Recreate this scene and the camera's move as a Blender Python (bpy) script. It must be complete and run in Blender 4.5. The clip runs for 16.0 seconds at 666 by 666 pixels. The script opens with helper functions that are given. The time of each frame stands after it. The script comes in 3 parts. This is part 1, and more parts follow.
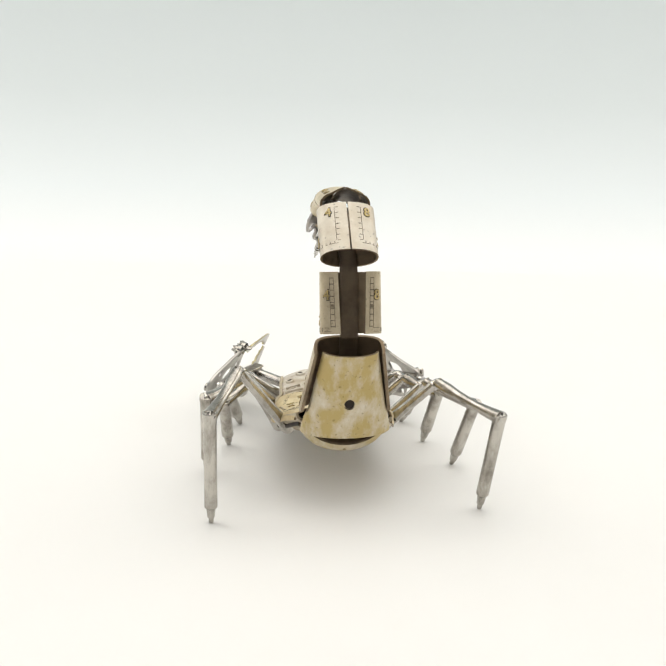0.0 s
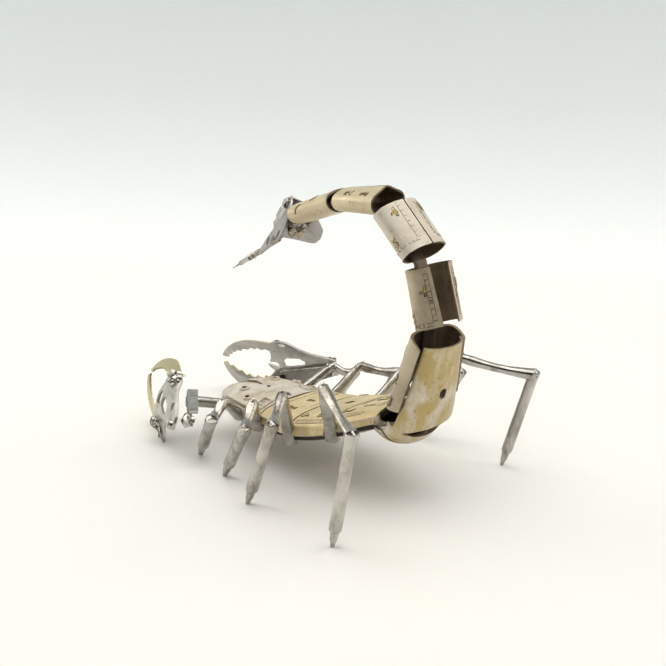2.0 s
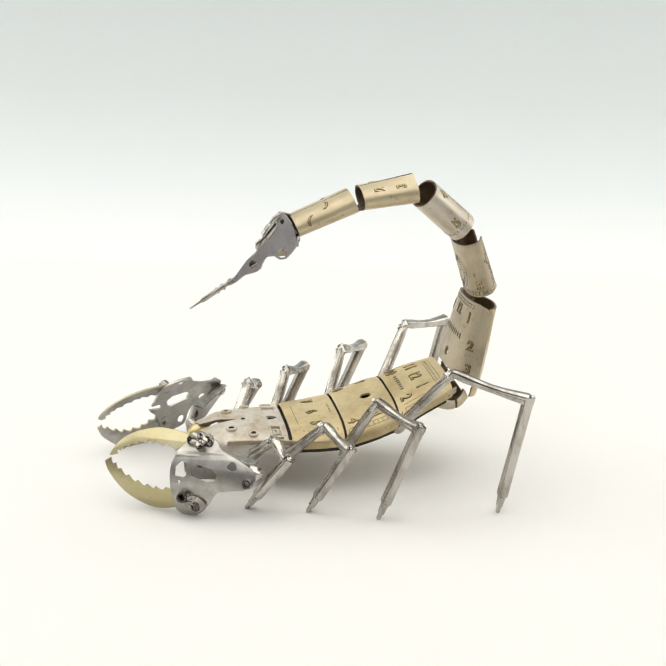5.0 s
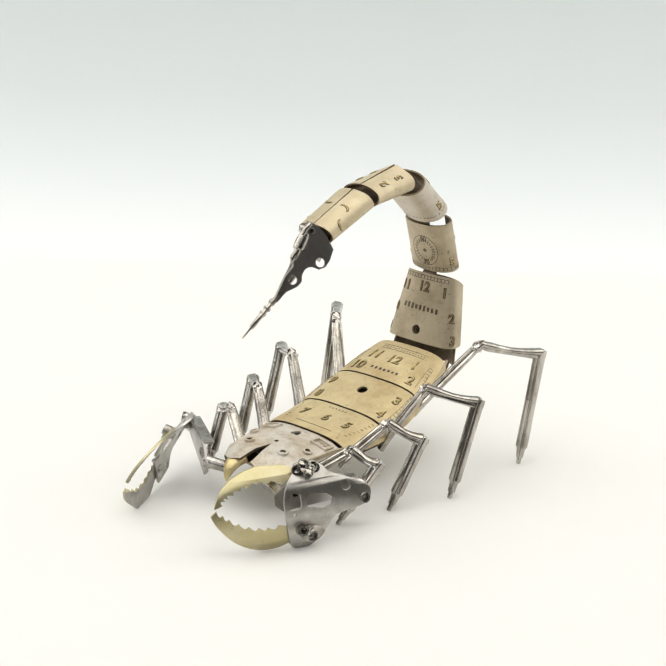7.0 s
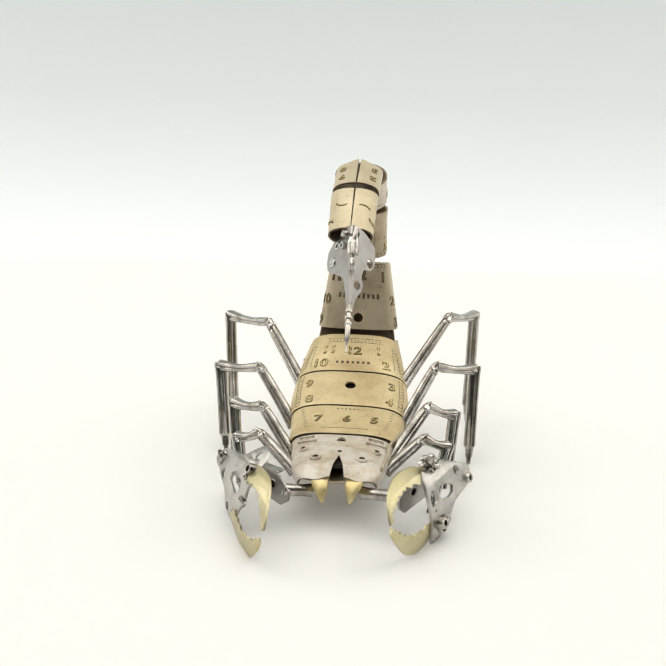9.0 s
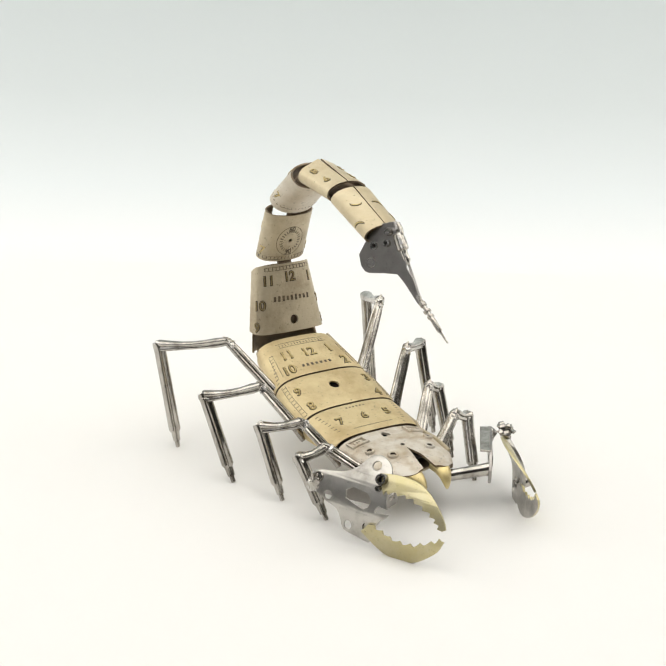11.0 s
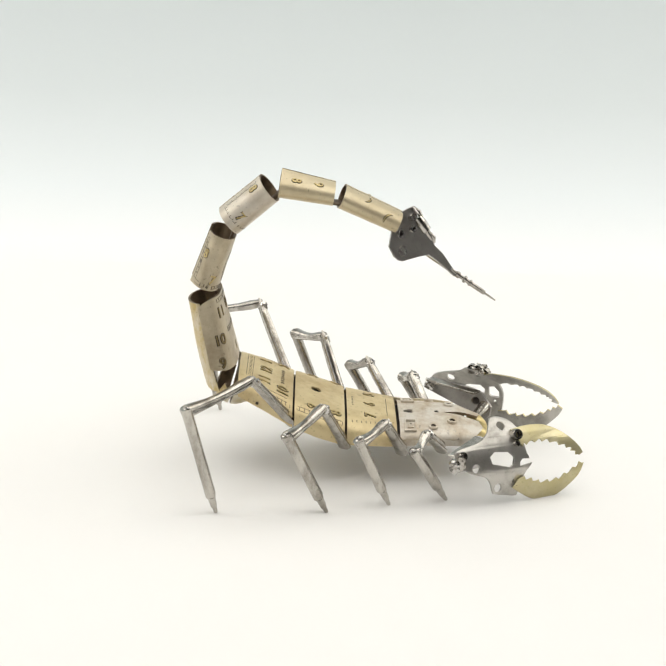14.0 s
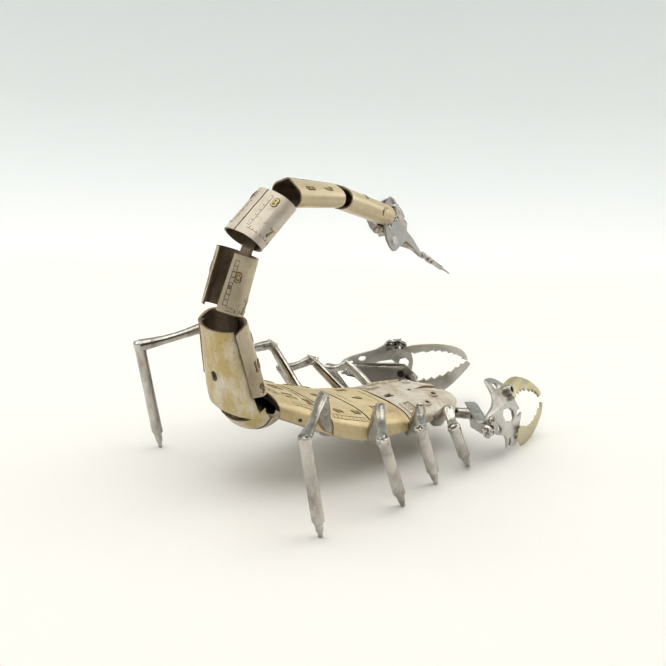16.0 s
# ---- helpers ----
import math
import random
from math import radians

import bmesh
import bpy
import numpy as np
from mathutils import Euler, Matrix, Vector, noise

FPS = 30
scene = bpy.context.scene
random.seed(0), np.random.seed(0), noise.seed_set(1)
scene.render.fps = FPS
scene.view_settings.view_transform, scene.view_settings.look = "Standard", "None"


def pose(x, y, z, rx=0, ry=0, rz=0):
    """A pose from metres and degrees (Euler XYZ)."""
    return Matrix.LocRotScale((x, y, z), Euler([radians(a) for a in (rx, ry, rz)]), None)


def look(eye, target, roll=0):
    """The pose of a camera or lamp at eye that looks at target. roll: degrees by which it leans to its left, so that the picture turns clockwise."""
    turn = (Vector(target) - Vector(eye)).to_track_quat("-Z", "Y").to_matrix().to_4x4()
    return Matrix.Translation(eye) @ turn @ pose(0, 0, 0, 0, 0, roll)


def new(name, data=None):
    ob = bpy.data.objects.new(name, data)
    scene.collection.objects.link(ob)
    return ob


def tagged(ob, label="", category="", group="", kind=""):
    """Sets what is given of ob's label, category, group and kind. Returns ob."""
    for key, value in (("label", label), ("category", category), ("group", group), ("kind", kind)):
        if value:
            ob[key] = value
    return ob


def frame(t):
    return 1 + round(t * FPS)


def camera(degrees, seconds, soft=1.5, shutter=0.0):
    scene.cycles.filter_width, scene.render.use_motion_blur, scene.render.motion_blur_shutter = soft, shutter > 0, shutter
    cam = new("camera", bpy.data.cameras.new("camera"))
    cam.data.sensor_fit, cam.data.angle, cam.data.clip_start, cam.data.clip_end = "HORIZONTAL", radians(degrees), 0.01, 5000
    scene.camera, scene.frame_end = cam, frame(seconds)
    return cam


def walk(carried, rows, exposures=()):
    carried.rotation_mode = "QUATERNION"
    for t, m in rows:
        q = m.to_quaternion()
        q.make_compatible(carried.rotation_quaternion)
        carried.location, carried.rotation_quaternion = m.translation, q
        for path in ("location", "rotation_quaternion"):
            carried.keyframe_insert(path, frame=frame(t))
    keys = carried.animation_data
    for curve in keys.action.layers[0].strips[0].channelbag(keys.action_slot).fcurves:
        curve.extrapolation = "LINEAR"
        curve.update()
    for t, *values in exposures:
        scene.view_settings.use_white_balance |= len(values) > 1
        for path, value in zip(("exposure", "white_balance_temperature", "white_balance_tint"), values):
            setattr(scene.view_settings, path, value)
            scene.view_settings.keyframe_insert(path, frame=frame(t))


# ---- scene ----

# All lengths of the sculpture are in millimetres in its own space: x to its right, y to its head, z up, origin on the turning axis.
MM = 0.001
TURN_START, TURN_RATE = 7.65, 18.818   # degrees, degrees per second

# ---- camera: stands still ----
cam = camera(26.1, 16.0, soft=1.55)
EYE = Vector((-0.00149, -0.23103, 0.10355))
PITCH = radians(19.02)
CAM_POSE = look(EYE, EYE + Vector((0, math.cos(PITCH), -math.sin(PITCH))), 1.73)
walk(cam, [(0.0, CAM_POSE), (16.0, CAM_POSE)])

# ---- light: one large soft overhead lamp in a plain room, plus added fill lamps ----
world = bpy.data.worlds.new("room_dark")
world.use_nodes = True
world.node_tree.nodes["Background"].inputs[0].default_value = (0.5, 0.52, 0.55, 1)
world.node_tree.nodes["Background"].inputs[1].default_value = 0.3
scene.world = world


def area_lamp(name, eye, target, sx, sy, power, colour):
    data = bpy.data.lights.new(name, "AREA")
    data.shape, data.size, data.size_y, data.energy, data.color = "RECTANGLE", sx, sy, power, colour
    ob = new(name, data)
    ob.matrix_world = look(eye, target)
    return ob


area_lamp("softbox_overhead", (0.0, -0.02, 0.52), (0.0, -0.07, 0.0), 0.82, 0.72, 3.08, (1.0, 0.972, 0.925))
# added fill from front and sides, softening shadows and lifting dark metal
area_lamp("fill_front", (-0.45, -0.75, 0.60), (0.0, 0.0, 0.0), 0.5, 0.5, 1.2, (0.97, 0.98, 1.0))
area_lamp("fill_east", (0.43, 0.10, 0.22), (0.0, 0.0, 0.01), 0.40, 0.30, 0.68, (1.0, 0.965, 0.915))
area_lamp("fill_west", (-0.43, 0.10, 0.22), (0.0, 0.0, 0.01), 0.40, 0.30, 0.68, (1.0, 0.965, 0.915))


# ---- materials ----
def material(name, colour, metal=0.0, rough=0.5, spots=None, spot_amount=0.4, scale=300.0, bump=0.15, grain=2500.0, streak=None, specks=0.0):
    """A procedural surface: base colour, blotches at one scale, fine grain at another, and relief."""
    m = bpy.data.materials.new(name)
    m.use_nodes = True
    nt = m.node_tree
    bsdf = nt.nodes["Principled BSDF"]
    tex = nt.nodes.new("ShaderNodeTexCoord")
    where = tex.outputs["Object"]
    if streak:
        mapping = nt.nodes.new("ShaderNodeMapping")
        mapping.inputs["Scale"].default_value = streak
        nt.links.new(where, mapping.inputs["Vector"])
        where = mapping.outputs["Vector"]
    big = nt.nodes.new("ShaderNodeTexNoise")
    big.inputs["Scale"].default_value, big.inputs["Detail"].default_value = scale, 6.0
    big.inputs["Roughness"].default_value = 0.65
    nt.links.new(where, big.inputs["Vector"])
    ramp = nt.nodes.new("ShaderNodeValToRGB")
    ramp.color_ramp.elements[0].position, ramp.color_ramp.elements[1].position = 0.42, 0.68
    nt.links.new(big.outputs["Fac"], ramp.inputs["Fac"])
    amount = nt.nodes.new("ShaderNodeMath")
    amount.operation = "MULTIPLY"
    amount.inputs[1].default_value = spot_amount
    nt.links.new(ramp.outputs["Color"], amount.inputs[0])
    mix = nt.nodes.new("ShaderNodeMix")
    mix.data_type = "RGBA"
    mix.inputs["A"].default_value = (*colour, 1)
    mix.inputs["B"].default_value = (*(spots or [c * 0.7 for c in colour]), 1)
    nt.links.new(amount.outputs[0], mix.inputs["Factor"])
    last = mix.outputs["Result"]
    if specks:
        for scl, lo, hi, tone, force in ((1700.0, 0.63, 0.72, 0.3, specks * 0.7), (420.0, 0.62, 0.85, 0.5, specks * 0.35), (240.0, 0.58, 0.80, 1.35, specks * 0.45)):
            dots = nt.nodes.new("ShaderNodeTexNoise")
            dots.inputs["Scale"].default_value, dots.inputs["Detail"].default_value = scl, 5.0
            nt.links.new(tex.outputs["Object"], dots.inputs["Vector"])
            pick = nt.nodes.new("ShaderNodeMapRange")
            pick.inputs["From Min"].default_value, pick.inputs["From Max"].default_value, pick.inputs["To Max"].default_value = lo, hi, force
            nt.links.new(dots.outputs["Fac"], pick.inputs["Value"])
            over = nt.nodes.new("ShaderNodeMix")
            over.data_type = "RGBA"
            over.inputs["B"].default_value = (*[min(c * tone, 0.85) for c in colour], 1)
            nt.links.new(last, over.inputs["A"])
            nt.links.new(pick.outputs["Result"], over.inputs["Factor"])
            last = over.outputs["Result"]
    nt.links.new(last, bsdf.inputs["Base Color"])
    bsdf.inputs["Metallic"].default_value = metal
    fine = nt.nodes.new("ShaderNodeTexNoise")
    fine.inputs["Scale"].default_value, fine.inputs["Detail"].default_value = grain, 3.0
    nt.links.new(where, fine.inputs["Vector"])
    span = nt.nodes.new("ShaderNodeMapRange")
    span.inputs["To Min"].default_value, span.inputs["To Max"].default_value = max(rough - 0.1, 0.03), rough + 0.12
    nt.links.new(big.outputs["Fac"], span.inputs["Value"])
    nt.links.new(span.outputs["Result"], bsdf.inputs["Roughness"])
    if bump:
        b = nt.nodes.new("ShaderNodeBump")
        b.inputs["Strength"].default_value, b.inputs["Distance"].default_value = bump, 0.0001
        add = nt.nodes.new("ShaderNodeMath")
        nt.links.new(fine.outputs["Fac"], add.inputs[0])
        nt.links.new(big.outputs["Fac"], add.inputs[1])
        nt.links.new(add.outputs[0], b.inputs["Height"])
        nt.links.new(b.outputs["Normal"], bsdf.inputs["Normal"])
    return m


PAPER = material("white_floor_paper", (0.858, 0.85, 0.83), 0, 0.5, (0.838, 0.83, 0.81), 0.3, 20, 0.05, 900)
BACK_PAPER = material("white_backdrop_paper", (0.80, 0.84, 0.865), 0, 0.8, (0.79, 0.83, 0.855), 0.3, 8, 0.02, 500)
# light fall-off painted in: warm white at the table, cool pale grey higher up
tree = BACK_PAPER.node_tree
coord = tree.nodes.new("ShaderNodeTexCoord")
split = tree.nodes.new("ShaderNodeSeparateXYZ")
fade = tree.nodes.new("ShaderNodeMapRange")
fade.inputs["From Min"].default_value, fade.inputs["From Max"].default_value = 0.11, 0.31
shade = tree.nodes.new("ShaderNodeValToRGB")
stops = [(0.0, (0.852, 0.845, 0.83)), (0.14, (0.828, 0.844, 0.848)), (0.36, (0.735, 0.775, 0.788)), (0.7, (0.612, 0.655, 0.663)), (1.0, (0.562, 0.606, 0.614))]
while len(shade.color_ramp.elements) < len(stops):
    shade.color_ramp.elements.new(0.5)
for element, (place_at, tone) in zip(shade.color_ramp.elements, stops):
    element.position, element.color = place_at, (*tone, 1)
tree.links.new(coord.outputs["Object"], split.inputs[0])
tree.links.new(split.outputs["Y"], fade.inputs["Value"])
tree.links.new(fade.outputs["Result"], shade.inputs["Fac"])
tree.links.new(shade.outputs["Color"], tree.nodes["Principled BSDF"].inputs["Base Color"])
REFLECTOR = material("white_reflector_cloth", (0.82, 0.82, 0.80), 0, 0.9, (0.78, 0.78, 0.76), 0.4, 30, 0.05, 800)
ROOM = material("grey_room_paint", (0.14, 0.135, 0.13), 0, 0.8, (0.11, 0.11, 0.11), 0.5, 3, 0.02, 60)
GOLD_DIAL = material("champagne_dial", (0.70, 0.575, 0.325), 0.28, 0.40, (0.47, 0.34, 0.16), 0.8, 140, 0.4, 3000, specks=0.85)
GREY_DIAL = material("grey_beige_dial", (0.55, 0.475, 0.335), 0.30, 0.38, (0.32, 0.25, 0.16), 0.8, 150, 0.45, 3000, specks=0.95)
WHITE_DIAL = material("silvered_dial", (0.64, 0.585, 0.49), 0.30, 0.38, (0.46, 0.37, 0.25), 0.65, 170, 0.35, 3000, specks=0.85)
PALE_DIAL = material("pale_gold_dial", (0.63, 0.54, 0.36), 0.35, 0.36, (0.48, 0.38, 0.22), 0.65, 150, 0.35, 3000, specks=0.85)
HEAD_DIAL = material("worn_silver_dial", (0.68, 0.635, 0.555), 0.25, 0.42, (0.42, 0.31, 0.18), 0.8, 230, 0.35, 3000, specks=1.1)
WORN_GOLD = material("worn_gold_plate", (0.48, 0.37, 0.155), 0.6, 0.36, (0.76, 0.74, 0.70), 0.7, 300, 0.5, 3000, (1, 1, 0.55), specks=0.9)
TARNISH = material("brown_tarnished_inside", (0.27, 0.20, 0.125), 0.5, 0.42, (0.10, 0.07, 0.045), 0.7, 300, 0.2, 3000)
STRAP = material("tan_strap", (0.20, 0.15, 0.10), 0.5, 0.45, (0.10, 0.07, 0.05), 0.6, 300, 0.2, 3000)
DARK = material("dark_core_and_shade", (0.05, 0.038, 0.03), 0.2, 0.6, (0.02, 0.016, 0.014), 0.6, 300, 0.2, 3000)
STEEL = material("bare_steel", (0.54, 0.515, 0.47), 1.0, 0.22, (0.15, 0.13, 0.105), 0.75, 420, 0.25, 3500, (1, 1, 0.4), specks=0.35)
PLATE = material("satin_steel_plate", (0.515, 0.495, 0.46), 1.0, 0.34, (0.27, 0.255, 0.225), 0.75, 260, 0.12, 4000, specks=0.5)
WING = material("dark_burnished_steel", (0.42, 0.40, 0.38), 1.0, 0.33, (0.28, 0.26, 0.24), 0.6, 300, 0.15, 3500, specks=0.5)
SOLDER = material("bright_solder", (0.62, 0.605, 0.58), 1.0, 0.22, (0.28, 0.25, 0.21), 0.7, 900, 0.6, 2200)
BRASS = material("pale_brass", (0.51, 0.45, 0.25), 0.75, 0.33, (0.60, 0.55, 0.40), 0.6, 240, 0.12, 3000, specks=0.5)
FANG_GOLD = material("polished_gold", (0.70, 0.57, 0.27), 0.65, 0.40, (0.78, 0.70, 0.48), 0.6, 300, 0.15, 3000, specks=0.9)
GILT = material("gilt_numeral", (0.60, 0.47, 0.22), 0.8, 0.32, (0.25, 0.18, 0.07), 0.7, 900, 0.1, 3000)
DULL_GILT = material("dull_gilt_numeral", (0.30, 0.225, 0.11), 0.6, 0.4, (0.12, 0.085, 0.04), 0.7, 900, 0.1, 3000)
WORN_PRINT = material("worn_brown_print", (0.075, 0.055, 0.035), 0.1, 0.5, (0.22, 0.17, 0.11), 0.7, 1400, 0.1, 3000)
PRINT = material("black_print", (0.09, 0.07, 0.05), 0.0, 0.5, (0.34, 0.275, 0.18), 0.8, 1100, 0.05, 3000)


# ---- mesh helpers (millimetres in, metres out) ----
def part(name, bm, mats, parent, label="", smooth=True):
    me = bpy.data.meshes.new(name)
    bmesh.ops.scale(bm, vec=(MM, MM, MM), verts=bm.verts)
    bmesh.ops.recalc_face_normals(bm, faces=bm.faces)
    for f in bm.faces:
        f.smooth = smooth
    for e in bm.edges:
        if len(e.link_faces) == 2 and e.calc_face_angle(0) > 0.7:
            e.smooth = False
    bm.to_mesh(me)
    bm.free()
    for m in (mats if isinstance(mats, (list, tuple)) else [mats]):
        me.materials.append(m)
    ob = new(name, me)
    ob.parent = parent
    if label:
        tagged(ob, label)
    return ob


def sgn_pow(v, e):
    return math.copysign(abs(v) ** e, v)


class Surf:
    """A smooth surface over u, v in 0..1."""

    def __init__(self, fn):
        self.fn = fn

    def at(self, u, v, lift=0.0):
        p = self.fn(u, v)
        if not lift:
            return p
        return p + self.normal(u, v) * lift

    def grads(self, u, v):
        e = 8e-3
        return (self.fn(u + e, v) - self.fn(u - e, v)) / (2 * e), (self.fn(u, v + e) - self.fn(u, v - e)) / (2 * e)

    def normal(self, u, v):
        a, b = self.grads(u, v)
        return a.cross(b).normalized()


def even_angles(t0, t1, a, b, e):
    """Angles in radians along a squared ellipse at even steps of its length, as a function of 0..1 (run on a little past the ends)."""
    th = np.linspace(t0 - 0.3, t1 + 0.3, 20001)
    x, z = a * np.sign(np.sin(th)) * abs(np.sin(th)) ** e, b * np.sign(np.cos(th)) * abs(np.cos(th)) ** e
    run_len = np.concatenate([[0], np.cumsum(np.hypot(np.diff(x), np.diff(z)))])
    s0, s1 = np.interp([t0, t1], th, run_len)
    return lambda u: float(np.interp(s0 + (s1 - s0) * u, run_len, th))


def sheet_bm(surf, nu, nv, thick, hole=None, wobble=0.0):
    """A bent sheet of metal with thickness; hole = (u, v, radius in mm) opens a round hole through it."""
    bm = bmesh.new()
    skip, ring = set(), None
    if hole:
        hu, hv, hr = hole
        gu, gv = surf.grads(hu, hv)
        ku, kv = max(2, round(2.6 * hr / gu.length * nu)), max(2, round(2.6 * hr / gv.length * nv))
        i0, j0 = round(hu * nu - ku / 2), round(hv * nv - kv / 2)
        skip = {(i, j) for i in range(i0, i0 + ku) for j in range(j0, j0 + kv)}
        ring = [(i, j0) for i in range(i0, i0 + ku)] + [(i0 + ku, j) for j in range(j0, j0 + kv)]
        ring += [(i, j0 + kv) for i in range(i0 + ku, i0, -1)] + [(i0, j) for j in range(j0 + kv, j0, -1)]
        inner_pts = []
        for i, j in ring:
            du, dv = (i / nu - hu) * gu.length, (j / nv - hv) * gv.length
            r = math.hypot(du, dv)
            inner_pts.append((hu + du / r * hr / gu.length, hv + dv / r * hr / gv.length))
    layers = []
    for depth in (0.0, -thick):
        grid = {}
        for i in range(nu + 1):
            for j in range(nv + 1):
                if skip and all((a, b) in skip for a in (i - 1, i) for b in (j - 1, j)):
                    continue
                w = wobble * noise.noise(Vector((i * 0.7, j * 0.7, 3.1))) if wobble else 0
                grid[i, j] = bm.verts.new(surf.at(i / nu, j / nv, depth + w if depth + w else 0.0))
        rim = [bm.verts.new(surf.at(u, v, depth or 1e-6)) for u, v in inner_pts] if hole else []
        layers.append((grid, rim))
    for k, (grid, rim) in enumerate(layers):
        for i in range(nu):
            for j in range(nv):
                if (i, j) in skip:
                    continue
                f = bm.faces.new([grid[i, j], grid[i + 1, j], grid[i + 1, j + 1], grid[i, j + 1]])
                f.material_index = k
        for a in range(len(rim)):
            b = (a + 1) % len(rim)
            f = bm.faces.new([grid[ring[a]], grid[ring[b]], rim[b], rim[a]])
            f.material_index = k
    (g0, r0), (g1, r1) = layers
    edge = [(i, 0) for i in range(nu)] + [(nu, j) for j in range(nv)] + [(i, nv) for i in range(nu, 0, -1)] + [(0, j) for j in range(nv, 0, -1)]
    for a in range(len(edge)):
        p, q = edge[a], edge[(a + 1) % len(edge)]
        bm.faces.new([g0[p], g0[q], g1[q], g1[p]]).material_index = 1
    for a in range(len(r0)):
        b = (a + 1) % len(r0)
        bm.faces.new([r0[a], r0[b], r1[b], r1[a]])
    return bm


def rod_bm(pts, radii, sides=14, power=2.0, flat=1.0, up=(0, 0, 1), bm=None, cap=True, groove=0.0):
    """A rod through pts with the given radii; power above 2 squares its section, flat presses it."""
    bm = bm or bmesh.new()
    pts = [Vector(p) for p in pts]
    rings = []
    for k, p in enumerate(pts):
        d = (pts[min(k + 1, len(pts) - 1)] - pts[max(k - 1, 0)]).normalized()
        a = d.cross(Vector(up))
        a = a.normalized() if a.length > 1e-4 else d.cross(Vector((1, 0, 0))).normalized()
        b = a.cross(d).normalized()
        ring = []
        for s in range(sides):
            th = 2 * math.pi * (s + 0.5) / sides
            x, y = sgn_pow(math.cos(th), 2 / power), sgn_pow(math.sin(th), 2 / power)
            way = a * x + b * y * flat
            if groove:
                ahead = (Vector((0, 1, 0)) - d * d.y).normalized()
                way *= 1 - groove * max(0.0, way.normalized().dot(ahead)) ** 10
            ring.append(bm.verts.new(p + way * radii[k]))
        rings.append(ring)
    for r, q in zip(rings, rings[1:]):
        for s in range(sides):
            t = (s + 1) % sides
            bm.faces.new([r[s], r[t], q[t], q[s]])
    if cap:
        bm.faces.new(rings[0][::-1])
        bm.faces.new(rings[-1])
    return bm


def blob_bm(centre, radius, rough=0.35, seed=0.0, stretch=(1, 1, 1), bm=None):
    """A lump of solder."""
    bm = bm or bmesh.new()
    made = bmesh.ops.create_icosphere(bm, subdivisions=3, radius=1.0)
    for v in made["verts"]:
        k = 1 + rough * noise.noise(v.co * 1.7 + Vector((seed, seed * 2, 0))) + rough * 0.5 * noise.noise(v.co * 4 + Vector((seed, 0, 5)))
        v.co = Vector(centre) + Vector([c * s for c, s in zip(v.co * k * radius, stretch)])
    return bm


def flat_bm(loops, thick, place, bevel=0.05, two_faced=False, cuts=()):
    """A flat plate cut to loops (the first is the outline, the others holes); place maps (x, y, h) to a point."""
    cu = bpy.data.curves.new("outline", "CURVE")
    cu.dimensions, cu.fill_mode, cu.extrude = "2D", "BOTH", thick / 2 - bevel
    cu.bevel_depth, cu.bevel_resolution, cu.offset = bevel, 0, -bevel
    for loop in loops:
        sp = cu.splines.new("POLY")
        sp.points.add(len(loop) - 1)
        for pt, (x, y) in zip(sp.points, loop):
            pt.co = (x, y, 0, 1)
        sp.use_cyclic_u = True
    ob = bpy.data.objects.new("outline", cu)
    me = bpy.data.meshes.new_from_object(ob)
    bm = bmesh.new()
    bm.from_mesh(me)
    bpy.data.objects.remove(ob)
    bpy.data.curves.remove(cu)
    bpy.data.meshes.remove(me)
    bmesh.ops.remove_doubles(bm, verts=bm.verts, dist=1e-4)
    for y in cuts:
        bmesh.ops.bisect_plane(bm, geom=bm.verts[:] + bm.edges[:] + bm.faces[:], plane_co=(0, y, 0), plane_no=(0, 1, 0))
    bm.normal_update()
    for f in bm.faces:
        f.material_index = 1 if two_faced and f.normal.z < -0.5 else 0
    for v in bm.verts:
        v.co = place(*v.co)
    return bm


def circle(x, y, r, n=18, squash=1.0):
    return [(x + r * math.cos(2 * math.pi * k / n), y + squash * r * math.sin(2 * math.pi * k / n)) for k in range(n)]


def spline(pts, n, closed=False):
    """Catmull-Rom points through a few control points."""
    out, m = [], len(pts)
    for k in range(m if closed else m - 1):
        p = [pts[(k + d) % m] if closed else pts[min(max(k + d, 0), m - 1)] for d in (-1, 0, 1, 2)]
        for s in range(n):
            t = s / n
            out.append(tuple(0.5 * (2 * b + (c - a) * t + (2 * a - 5 * b + 4 * c - d) * t * t + (3 * b - a - 3 * c + d) * t ** 3)
                             for a, b, c, d in zip(*p)))
    if not closed:
        out.append(tuple(pts[-1]))
    return out


def glyph_bm(surf, text, size, u, v, flip_u=1, flip_v=1, raise_mm=0.12, weight=0.02, spin=0.0, base=0.0, bm=None):
    """Raised or printed figures laid on a surface."""
    fc = bpy.data.curves.new("figures", "FONT")
    fc.body, fc.size, fc.extrude, fc.offset, fc.align_x, fc.align_y = text, size, raise_mm, weight, "CENTER", "CENTER"
    fc.resolution_u = 4
    ob = bpy.data.objects.new("figures", fc)
    me = bpy.data.meshes.new_from_object(ob)
    bm = bm or bmesh.new()
    first = len(bm.verts)
    bm.from_mesh(me)
    bpy.data.objects.remove(ob)
    bpy.data.curves.remove(fc)
    bpy.data.meshes.remove(me)
    bm.verts.ensure_lookup_table()
    gu, gv = surf.grads(u, v)
    c, s = math.cos(radians(spin)), math.sin(radians(spin))
    for w in bm.verts[first:]:
        x, y, h = w.co
        x, y = x * c - y * s, x * s + y * c
        w.co = surf.at(u + flip_u * x / gu.length, v + flip_v * y / gv.length, base + max(h, -0.02) + 1e-6)
    return bm


